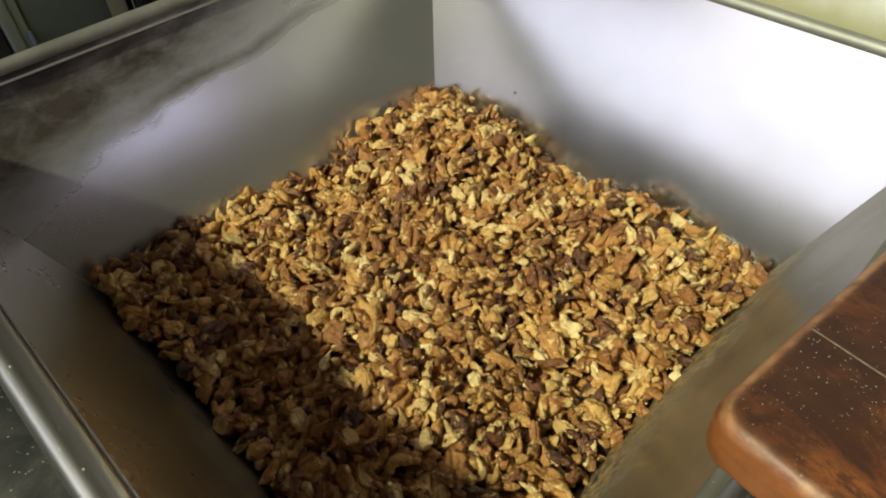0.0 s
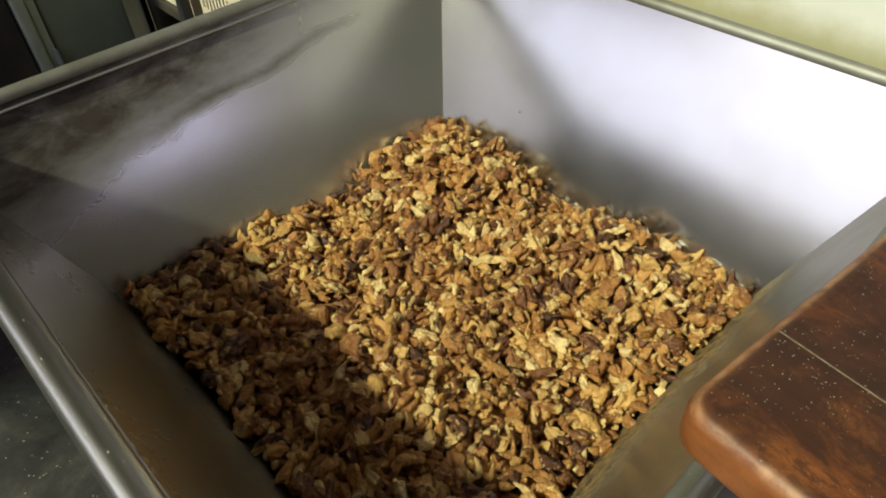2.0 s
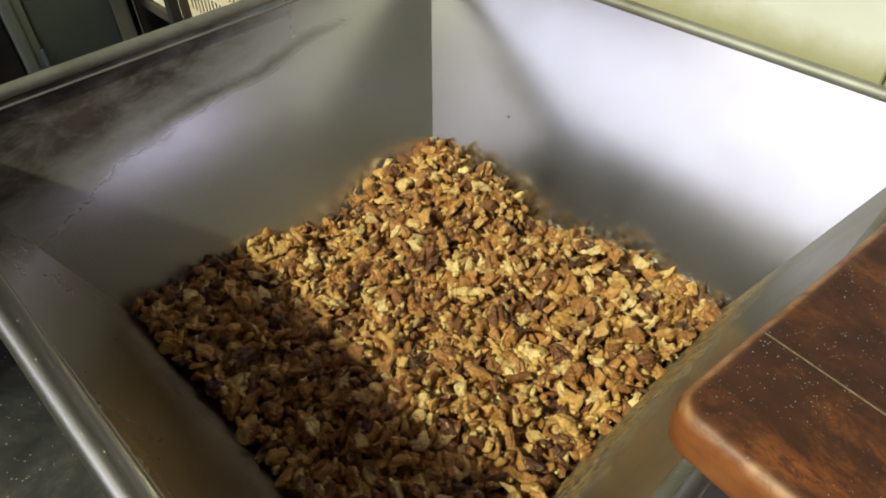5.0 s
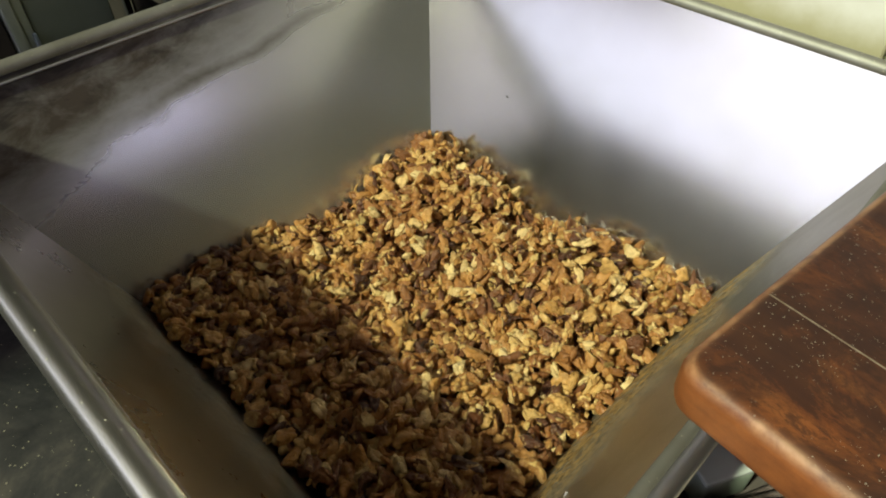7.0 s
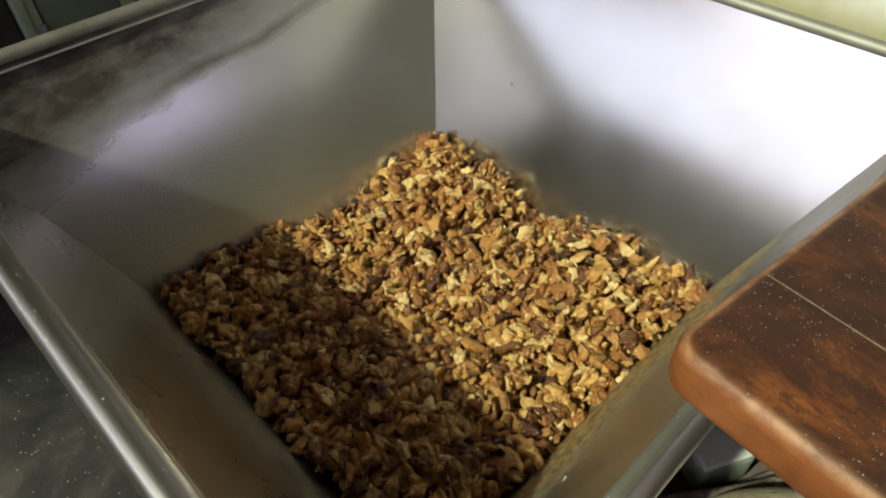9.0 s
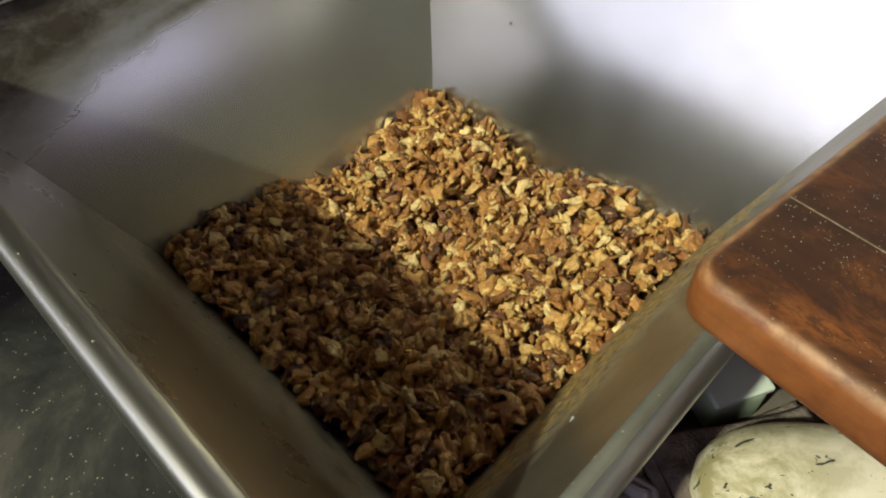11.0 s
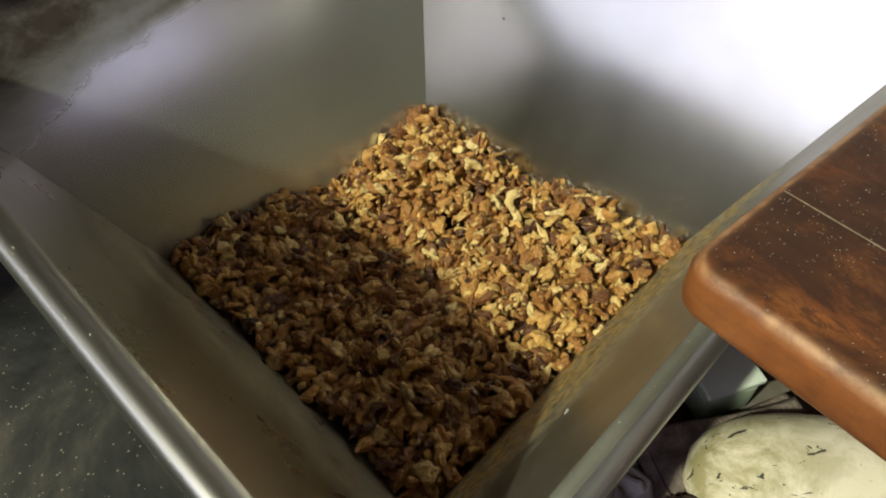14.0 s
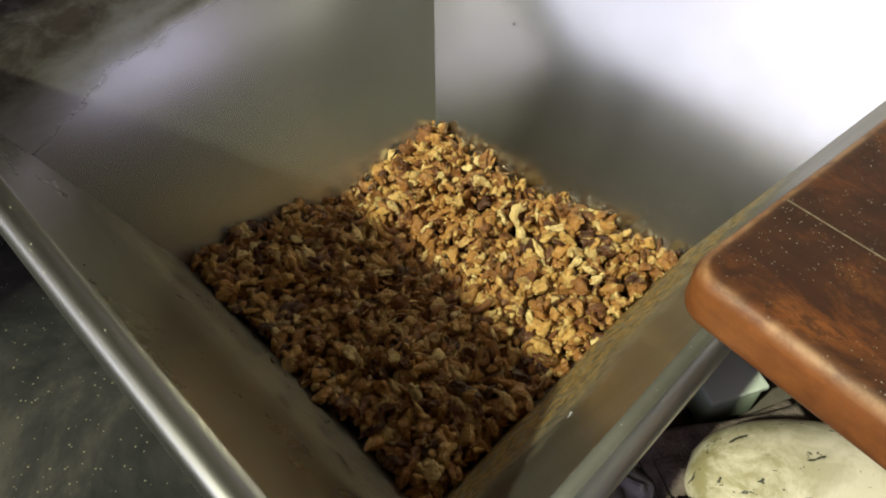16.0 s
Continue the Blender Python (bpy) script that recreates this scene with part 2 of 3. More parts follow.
def stone_material():
    mat, n, l, b = material("dark_veined_stone", (0.05, 0.055, 0.05), 0.3)
    v = texco(n, l)
    vein = ramp(n, l, noise_node(n, l, v, 5, 9, 0.72, 0.35), [(0.40, (0.014, 0.014, 0.015)), (0.52, (0.034, 0.032, 0.031)), (0.62, (0.070, 0.061, 0.053))])
    crack = ramp(n, l, noise_node(n, l, texco(n, l, (2.2, 5, 1)), 1.6, 3, 0.5, 0.3), [(0.30, g1(0.75)), (0.46, g1(0))])
    vein = mix(n, l, crack, vein, (0.012, 0.013, 0.012))
    crumbs = crumb_dots(n, l, v, 260, 0.36, 0.86)
    l.new(mix(n, l, crumbs, vein, (0.20, 0.18, 0.13)), b.inputs["Base Color"])
    l.new(ramp(n, l, noise_node(n, l, v, 25, 4), [(0.3, g1(0.5)), (0.7, g1(0.8))]), b.inputs["Roughness"])
    b.inputs["Specular IOR Level"].default_value = 0.25
    return mat


STONE = stone_material()


def mottled(name, c0, c1, scale, rough=0.6, bumpy=0.15):
    mat, n, l, b = material(name, c0, rough)
    v = texco(n, l)
    f = noise_node(n, l, v, scale, 6, 0.6, 0.3)
    l.new(ramp(n, l, f, [(0.35, c0), (0.65, c1)]), b.inputs["Base Color"])
    bump(n, l, b, noise_node(n, l, v, scale * 8, 4), bumpy, 0.002)
    return mat


PLASTER = mottled("grey_limewash", (0.24, 0.24, 0.21), (0.30, 0.295, 0.26), 3, 0.85)
CEIL = mottled("greyed_ceiling_paint", (0.34, 0.34, 0.32), (0.40, 0.40, 0.38), 2, 0.9)
FLOOR = mottled("grey_floor_cement", (0.16, 0.15, 0.14), (0.24, 0.23, 0.21), 4, 0.7)
GROUT = mottled("yellowed_grout", (0.34, 0.34, 0.20), (0.45, 0.44, 0.29), 20, 0.9)
GREEN_PAINT = mottled("grey_green_paint", (0.15, 0.18, 0.145), (0.22, 0.25, 0.20), 5, 0.45)
DARK = mottled("dark_shelf_wood", (0.02, 0.016, 0.013), (0.05, 0.04, 0.03), 8, 0.7)
CRATE = mottled("cream_plastic", (0.60, 0.50, 0.38), (0.68, 0.58, 0.46), 12, 0.45, 0.03)
BLACK = mottled("black_iron", (0.012, 0.013, 0.015), (0.03, 0.03, 0.032), 12, 0.5)


# ---- building helpers ----
def part(name, bm, mat, parent=None, label="", smooth=False, loc=None):
    me = bpy.data.meshes.new(name)
    bm.to_mesh(me)
    bm.free()
    me.materials.append(mat)
    if smooth:
        for p in me.polygons:
            p.use_smooth = True
    ob = new(name, me)
    ob.parent = parent
    if loc:
        ob.location = loc
    return tagged(ob, label)


def thing(name, loc, label, category, group="", kind=""):
    ob = new(name)
    ob.location = loc
    ob.empty_display_size = 0.05
    return tagged(ob, label, category, group, kind)


def box(bm, lo, hi, bevel=0.0, seg=2):
    r = bmesh.ops.create_cube(bm, size=1)
    vs = r["verts"]
    for v in vs:
        v.co = Vector([(lo[k] + hi[k]) / 2 + v.co[k] * (hi[k] - lo[k]) for k in range(3)])
    if bevel:
        es = list({e for v in vs for e in v.link_edges})
        bmesh.ops.bevel(bm, geom=es, offset=bevel, segments=seg, profile=0.5, affect="EDGES")
    return bm


def boxed(lo, hi, bevel=0.0, seg=2):
    return box(bmesh.new(), lo, hi, bevel, seg)


def structure(name, lo, hi, mat, label):
    ob = part(name, boxed(lo, hi), mat)
    return tagged(ob, label, name.rsplit("_", 1)[0] if "_" in name else name, kind="structure")


# ---- the room ----
X0, X1, Y0, Y1, ZC = -2.4, 0.56, -1.45, 0.262, 3.5
structure("floor", (X0 - 0.2, Y0 - 0.2, -0.1), (X1 + 0.2, Y1 + 0.2, 0.0), FLOOR, "grey cement floor of the small kitchen")
structure("ceiling", (X0 - 0.2, Y0 - 0.2, ZC), (X1 + 0.2, Y1 + 0.2, ZC + 0.12), CEIL, "plain greyed painted ceiling")
structure("wall_west", (X0 - 0.2, Y0, 0.0), (X0, Y1, ZC), PLASTER, "grey limewashed wall behind the green cupboard")


def wall_with_opening(name, lo, hi, axis, a0, a1, z0, z1, label):
    bm = bmesh.new()
    p0, p1 = list(lo), list(hi)
    for s0, s1, b0, b1 in ((lo[axis], a0, lo[2], hi[2]), (a1, hi[axis], lo[2], hi[2]), (a0, a1, lo[2], z0), (a0, a1, z1, hi[2])):
        p0[axis], p1[axis], p0[2], p1[2] = s0, s1, b0, b1
        box(bm, p0, p1)
    return tagged(part(name, bm, PLASTER), label, "wall", kind="structure")


# unseen wall: high opening, band and pier are placed to shape the sunlight
south = bmesh.new()
for lo, hi in (((X0 - 0.2, 0.0), (-2.2, ZC)), ((0.54, 0.0), (X1 + 0.2, ZC)), ((-2.2, 0.0), (0.54, 1.445)), ((-2.2, 1.96), (-0.70, 2.33)),
               ((0.36, 2.60), (0.54, 3.15)), ((-2.2, 3.15), (0.54, ZC))):
    box(south, (lo[0], Y0 - 0.2, lo[1]), (hi[0], Y0, hi[1]))
tagged(part("wall_south", south, PLASTER), "unseen grey limewashed wall, its openings cut to shape sun and sky light", "wall", kind="structure")
wall_with_opening("wall_east", (X1, Y0, 0), (X1 + 0.2, Y1, ZC), 1, 0.0, 0.25, 1.26, 1.44, "grey limewashed wall with a small window opening")
structure("wall_north", (X0 - 0.2, Y1 + 0.008, 0.0), (X1 + 0.2, Y1 + 0.2, ZC), GROUT, "tiled wall behind the counter with dirty grout")
bmg = bmesh.new()
bmesh.ops.create_grid(bmg, x_segments=1, y_segments=1, size=400)
tagged(part("ground", bmg, mottled("dry_ground", (0.16, 0.14, 0.10), (0.25, 0.22, 0.16), 0.3, 0.9), loc=(0, 0, -0.12)), "dry open ground outside the house", "ground", kind="structure")

# counter
CT = 0.702
counter = thing("stone_counter", (0, 0, 0), "dark veined stone counter dusted with nut crumbs", "counter")
part("worktop", boxed((X0, -0.62, CT - 0.04), (X1, Y1, CT), 0.004), STONE, counter, "dark veined stone slab")
part("counter_base", boxed((X0, -0.56, 0.0), (X1, Y1 - 0.01, CT - 0.04)), PLASTER, counter, "plastered masonry base")

# ---- the hopper ----
RIM = 1.204
XL, XR, YF, YB = -0.228, 0.189, -0.2096, 0.2096
KL, KR, KF, KB = 0.4631, 0.4391, 0.4296, 0.4672
DEPTH = 0.36


def corners(d, out=0.0):
    """The four plan corners of the sheet at depth d: left, back, right, front."""
    xl, xr, yf, yb = XL + KL * d - out, XR - KR * d + out, YF + KF * d - out, YB - KB * d + out
    return [Vector((xl, yf, RIM - d)), Vector((xl, yb, RIM - d)), Vector((xr, yb, RIM - d)), Vector((xr, yf, RIM - d))]


hopper = thing("steel_hopper", (0, 0, CT), "square steel mill hopper with rolled rim, half full of walnuts", "hopper")


def hopper_wall(i, name, mat, label):
    """One inclined sheet, with the bent crease below its rim."""
    j = (i + 1) % 4
    bm = bmesh.new()
    rings = []
    lip, fold_out = (0.0085, 0.012, 0.0165, 0.0165)[i], (1, 0, 1, 1)[i]
    for d, o in ((0.001, 0.0), (lip - 0.002, 0.0), (lip - 0.0007, -0.0008 * fold_out), (lip + 0.0005, -0.0008 * fold_out), (lip + 0.0018, 0.0), (0.06, 0.0), (0.12, 0.0), (0.2, 0.0), (DEPTH, 0.0)):
        a, b = corners(d, o)[i], corners(d, o)[j]
        rings.append([bm.verts.new(a.lerp(b, k / 12)) for k in range(13)])
    for r, s in zip(rings, rings[1:]):
        for k in range(12):
            bm.faces.new((r[k], r[k + 1], s[k + 1], s[k]))
    bmesh.ops.recalc_face_normals(bm, faces=bm.faces)
    mid = (corners(0.1)[i] + corners(0.1)[j]) / 2
    face = min(bm.faces, key=lambda f: (f.calc_center_median() - mid).length)
    if face.normal.dot(Vector((0, 0, RIM)) - mid) < 0:
        bmesh.ops.reverse_faces(bm, faces=bm.faces)
    bmesh.ops.solidify(bm, geom=bm.faces[:], thickness=0.0025)
    org = Vector((0, 0, RIM))
    for v in bm.verts:
        v.co -= org
    ob = part(name, bm, mat, hopper, label)
    ob.location = org - hopper.location
    return ob


hopper_wall(0, "side_sheet", STEEL_STAINED, "steel sheet with dark smears near its rim")
hopper_wall(1, "side_sheet", STEEL, "bright worn steel sheet")
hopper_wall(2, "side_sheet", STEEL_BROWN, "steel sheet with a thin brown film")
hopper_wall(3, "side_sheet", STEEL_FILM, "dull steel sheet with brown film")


def sweep(path, rad, seg=12):
    bm = bmesh.new()
    rings = []
    for k, p in enumerate(path):
        t = (path[min(k + 1, len(path) - 1)] - path[max(k - 1, 0)]).normalized()
        s = t.cross(Vector((0, 0, 1))).normalized()
        u = s.cross(t)
        rings.append([bm.verts.new(p + rad * (math.cos(2 * math.pi * q / seg) * s + math.sin(2 * math.pi * q / seg) * u)) for q in range(seg)])
    for r, s in zip(rings, rings[1:]):
        for q in range(seg):
            bm.faces.new((r[q], r[(q + 1) % seg], s[(q + 1) % seg], s[q]))
    bm.faces.new(rings[0][::-1])
    bm.faces.new(rings[-1])
    bmesh.ops.recalc_face_normals(bm, faces=bm.faces)
    return bm


for i in range(4):
    cs = corners(0.0, (0.001, 0.0015, 0.0002, -0.0025)[i])
    a, b = cs[i] - Vector((0, 0, 0.003)), cs[(i + 1) % 4] - Vector((0, 0, 0.003))
    part("rolled_rim", sweep([a.lerp(b, k / 8) - hopper.location for k in range(9)], (0.0045, 0.0045, 0.0036, 0.0065)[i]), (STEEL_RIM_DULL, STEEL_RIM_DULL, STEEL_SCUFFED, STEEL_RIM)[i], hopper, "rolled steel edge bead", True)
cs = corners(0.0, -0.0046)
a, b = cs[2] - Vector((0, 0, 0.003)), cs[3] - Vector((0, 0, 0.003))
part("rim_fold", sweep([a.lerp(b, k / 8) - hopper.location for k in range(9)], 0.0030), STEEL_RIM_DULL, hopper, "tarnished inner fold of the edge", True)
for i, d in ((0, 0.0085), (3, 0.0165)):
    cs = corners(d, -0.0020)
    a, b = cs[i], cs[(i + 1) % 4]
    part("fold_line", sweep([a.lerp(b, k / 8) - hopper.location for k in range(9)], 0.0009, 8), STEEL_SCUFFED, hopper, "thin bright crease below the edge", True)
bm = bmesh.new()
bmesh.ops.create_icosphere(bm, subdivisions=2, radius=0.0011)
dot = part("rivet_spot", bm, BLACK, hopper, "small dark spot", True)
dot.location = Vector((-0.092, 0.1632, 1.1046)) - hopper.location
# throat and foot
cs = corners(DEPTH)
bm = boxed((cs[0].x - 0.004, cs[0].y - 0.004, 0.0), (cs[2].x + 0.004, cs[2].y + 0.004, RIM - DEPTH - CT + 0.003), 0.002)
part("throat", bm, STEEL, hopper, "square steel throat below the hopper")

# ---- shelf board over the hopper's corner ----
board = thing("wooden_shelf_board", (0.1745, -0.089, 1.227), "thick worn reddish brown wooden board dusted with flour", "shelf board")
bm = boxed((0.0, 0.0, -0.0025), (0.36, Y1 + 0.075, 0.018))
bmesh.ops.bevel(bm, geom=[e for e in bm.edges if abs(e.verts[0].co.z - e.verts[1].co.z) > 0.01], offset=0.010, segments=6, profile=0.5, affect="EDGES")
bmesh.ops.bevel(bm, geom=[e for e in bm.edges if abs(e.verts[0].co.z - e.verts[1].co.z) < 0.001], offset=0.006, segments=4, profile=0.5, affect="EDGES")
part("board", bm, WOOD, board, "", True)
CHALK = mottled("floury_scratch", (0.13, 0.085, 0.055), (0.24, 0.18, 0.13), 300, 0.9)
for x, y, ang, ln in ((0.0255, 0.0428, 0, 0.044), (0.045, 0.070, -60, 0.014), (0.062, 0.022, 40, 0.012), (0.085, 0.055, 50, 0.016)):
    bm = boxed((-ln / 2, -0.00028, 0.0), (ln / 2, 0.00028, 0.0003), 0.0001, 1)
    sc = part("scratch", bm, CHALK, board, "pale floury scratch")
    sc.matrix_basis = pose(x, y, 0.0180, 0, 0, ang)
board.rotation_euler = (0, 0, radians(-6.8))

# ---- things on the counter ----
def lathe(profile, seg=24):
    """A turned body from (radius, height) pairs."""
    bm = bmesh.new()
    rings = [[bm.verts.new((r * math.cos(2 * math.pi * k / seg), r * math.sin(2 * math.pi * k / seg), z)) for k in range(seg)] for r, z in profile]
    for a, b in zip(rings, rings[1:]):
        for k in range(seg):
            bm.faces.new((a[k], a[(k + 1) % seg], b[(k + 1) % seg], b[k]))
    bm.faces.new(rings[0][::-1])
    bm.faces.new(rings[-1])
    bmesh.ops.recalc_face_normals(bm, faces=bm.faces)
    return bm


def squash_material():
    mat, n, l, b = material("pale_squash_skin", (0.62, 0.60, 0.36), 0.62)
    v = texco(n, l)
    col = ramp(n, l, noise_node(n, l, v, 14, 5, 0.6), [(0.3, (0.66, 0.56, 0.45)), (0.7, (0.78, 0.69, 0.63))])
    earth = ramp(n, l, noise_node(n, l, v, 55, 6, 0.7, 0.4), [(0.40, g1(0)), (0.60, g1(0.9))])
    end = n.new("ShaderNodeSeparateXYZ")
    l.new(texco(n, l, which="Generated"), end.inputs[0])
    tip = ramp(n, l, end.outputs["X"], [(0.12, g1(1.0)), (0.45, g1(0.45))])
    col = mix(n, l, mix(n, l, 1.0, earth, tip, "MULTIPLY"), col, (0.27, 0.22, 0.10))
    scars = ramp(n, l, noise_node(n, l, texco(n, l, (1, 2.4, 2.4)), 110, 3, 0.6, 0.7), [(0.635, g1(0)), (0.655, g1(1))])
    col = mix(n, l, scars, col, (0.028, 0.028, 0.020))
    l.new(col, b.inputs["Base Color"])
    bump(n, l, b, noise_node(n, l, v, 40, 4), 0.15, 0.004)
    return mat


squash = thing("pale_squash", (0.2443, -0.0500, 1.139), "pale yellow-green squash with dark scars, lying on a cloth-covered box", "vegetable")
prof = []
for k in range(25):
    u = -1 + 2 * k / 24
    prof.append((max(0.002, 0.0255 * (1 - abs(u) ** 2.8) ** 0.5 * (1 - 0.06 * u)), u * 0.054))
bm = lathe(prof, 28)
for v in bm.verts:
    k = 1 + 0.04 * noise.noise(v.co * 28) + 0.012 * math.cos(5 * math.atan2(v.co.y, v.co.x))
    v.co = Vector((v.co.z, v.co.x * k, v.co.y * k + 0.6 * v.co.z * v.co.z))
part("squash_body", bm, squash_material(), squash, "", True)
bm = lathe([(0.010, 0.0), (0.008, 0.006), (0.007, 0.02), (0.009, 0.024)], 10)
for v in bm.verts:
    v.co = Vector((0.052 + v.co.z, v.co.x * 0.7, v.co.y * 0.7 + 0.001))
part("stem", bm, DARK, squash, "dry brown stem stub", True)
squash.rotation_euler = (0, 0, radians(40))

box_thing = thing("wooden_box", (0.0, 0.0, CT), "dark wooden box standing on the counter beside the hopper", "box")
for z0, z1 in ((0.0, 0.128), (0.130, 0.258), (0.260, 0.3995)):
    part("front_board", boxed((0.165, -0.19, z0), (0.50, -0.178, z1), 0.002), DARK, box_thing)
    part("side_board", boxed((0.165, -0.1775, z0), (0.177, -0.014, z1), 0.002), DARK, box_thing)
part("lid", boxed((0.160, -0.195, 0.400), (0.505, 0.002, 0.4115), 0.002), mottled("greyed_lid_wood", (0.07, 0.055, 0.048), (0.14, 0.115, 0.105), 40, 0.8), box_thing, "dark wooden lid")
part("back_board", boxed((0.165, -0.0135, 0.0), (0.50, -0.002, 0.3995), 0.002), DARK, box_thing)

jar_mat, _, _, jb = material("pale_green_plastic", (0.50, 0.58, 0.48), 0.45)
jb.inputs["Transmission Weight"].default_value = 0.15
jar = thing("green_tub", (0.189, -0.029, CT + 0.4115), "small pale green plastic tub with greyish lid on box", "tub")
part("tub_body", boxed((-0.012, -0.013, 0.0), (0.012, 0.013, 0.020), 0.003, 3), jar_mat, jar, "", True)
part("tub_lid", boxed((-0.0125, -0.0135, 0.0202), (0.0125, 0.0135, 0.0235), 0.001, 3), mottled("greyish_plastic", (0.62, 0.66, 0.64), (0.70, 0.74, 0.72), 30, 0.35, 0.03), jar, "greyish tub lid", True)
jar.rotation_euler = (0, 0, radians(-28))

cloth = thing("folded_cloth", (0.212, -0.054, CT + 0.4115), "dark purplish brown folded cloth lying on the box", "cloth")
CLOTH = mottled("dark_woven_cloth", (0.09, 0.062, 0.058), (0.24, 0.18, 0.17), 90, 0.95, 0.6)
for k in range(3):
    bm = bmesh.new()
    bmesh.ops.create_grid(bm, x_segments=40, y_segments=26, size=1)
    for v in bm.verts:
        x, y = v.co.x * (0.040 - 0.003 * k), v.co.y * (0.016 - 0.001 * k)
        edge = min(1.0, (1 - abs(v.co.x)) * 8, (1 - abs(v.co.y)) * 6)
        z = 0.004 + 0.007 * k + edge * (0.004 + 0.009 * abs(noise.noise(Vector((x * 40, y * 50, k * 7.0)))))
        v.co = Vector((x, y + 0.008 * noise.noise(Vector((x * 14, 0, k))), z))
    bmesh.ops.solidify(bm, geom=bm.faces[:], thickness=0.003)
    part("cloth_fold", bm, CLOTH, cloth, "", True)
cloth.rotation_euler = (0, 0, radians(60))

bag_mat, _, _, bb = material("thin_lilac_plastic", (0.62, 0.56, 0.62), 0.35)
bb.inputs["Transmission Weight"].default_value = 0.3
bag = thing("plastic_bag", (0.193, -0.100, CT + 0.4115), "crumpled translucent greyish lilac plastic bag on the box", "bag")
bm = bmesh.new()
bmesh.ops.create_grid(bm, x_segments=60, y_segments=50, size=1)
for v in bm.verts:
    x, y = v.co.x * 0.032, v.co.y * 0.034
    q = Vector((x * 50, y * 50, 2.0))
    edge = min(1.0, (1 - abs(v.co.x)) * 5, (1 - abs(v.co.y)) * 5)
    z = 0.003 + edge * (0.002 + 0.013 * abs(noise.noise(q)) + 0.005 * abs(noise.noise(q * 2.7)))
    v.co = Vector((x + 0.006 * noise.noise(q * 1.2), y + 0.008 * noise.noise(q + Vector((9, 0, 0))), z))
bmesh.ops.solidify(bm, geom=bm.faces[:], thickness=0.001)
part("film", bm, bag_mat, bag, "", False)
bag.rotation_euler = (0, 0, radians(20))

cap = thing("screw_cap", (0.222, -0.105, CT + 0.4115), "dark brown ribbed screw cap standing beside the squash", "cap")
CAP = mottled("dark_brown_bakelite", (0.025, 0.014, 0.012), (0.06, 0.035, 0.03), 60, 0.45, 0.05)
bm = lathe([(0.0205, 0.0), (0.0215, 0.002), (0.0215, 0.027), (0.0205, 0.0295), (0.018, 0.0305), (0.004, 0.0300)], 32)
part("cap_body", bm, CAP, cap, "", True)
bm = bmesh.new()
for k in range(32):
    a = 2 * math.pi * k / 32
    bmesh.ops.create_cube(bm, size=1, matrix=Matrix.Rotation(a, 4, "Z") @ Matrix.Translation((0.0217, 0, 0.0145)) @ Matrix.Diagonal((0.0014, 0.0018, 0.023, 1)))
part("grip_ribs", bm, CAP, cap, "raised grip ribs")

# ---- cupboard and rack behind the hopper ----
cupboard = thing("green_cupboard", (-0.684, 0.0, CT), "grey-green painted wooden cupboard standing on the counter", "cupboard")
part("carcass", boxed((-0.40, -0.42, 0.0), (-0.012, 0.077, 1.2), 0.004), GREEN_PAINT, cupboard)
part("door", boxed((-0.012, -0.018, 0.02), (0.0, 0.079, 1.18), 0.003), GREEN_PAINT, cupboard, "dark green door panel")
part("door", boxed((-0.012, -0.40, 0.02), (0.0, -0.046, 1.18), 0.003), DARK, cupboard, "blackened door panel")
bm = boxed((-0.012, -0.0445, 0.01), (0.008, -0.0305, 1.19), 0.003)
box(bm, (-0.012, -0.030, 0.01), (0.004, -0.0195, 1.19), 0.002)
FRAME = mottled("worn_pale_green_paint", (0.26, 0.30, 0.24), (0.36, 0.40, 0.32), 9, 0.5)
part("frame_strip", bm, FRAME, cupboard, "paler green frame strip")
part("hinge", boxed((0.0035, -0.0235, 0.285), (0.009, -0.0185, 0.325), 0.0015), mottled("chalky_blue_paint", (0.16, 0.22, 0.25), (0.26, 0.31, 0.33), 40, 0.6), cupboard, "chalky blue hinge")

rack = thing("iron_rack", (0.0, 0.0, CT), "black iron rack with a dark wooden shelf on the counter", "rack")
part("shelf", boxed((-1.7, 0.102, 0.348), (-0.285, 0.252, 0.362), 0.002), DARK, rack, "dark wooden shelf")
part("back_panel", boxed((-1.7, 0.2525, 0.0), (-0.285, 0.257, 0.7)), DARK, rack, "dark back panel")
for x, y in ((-0.532, 0.094), (-1.09, 0.094), (-0.29, 0.240), (-1.09, 0.240)):
    part("post", boxed((x - 0.007, y - 0.006, 0.0), (x + 0.007, y + 0.006, 0.82), 0.002), BLACK, rack, "black iron post")


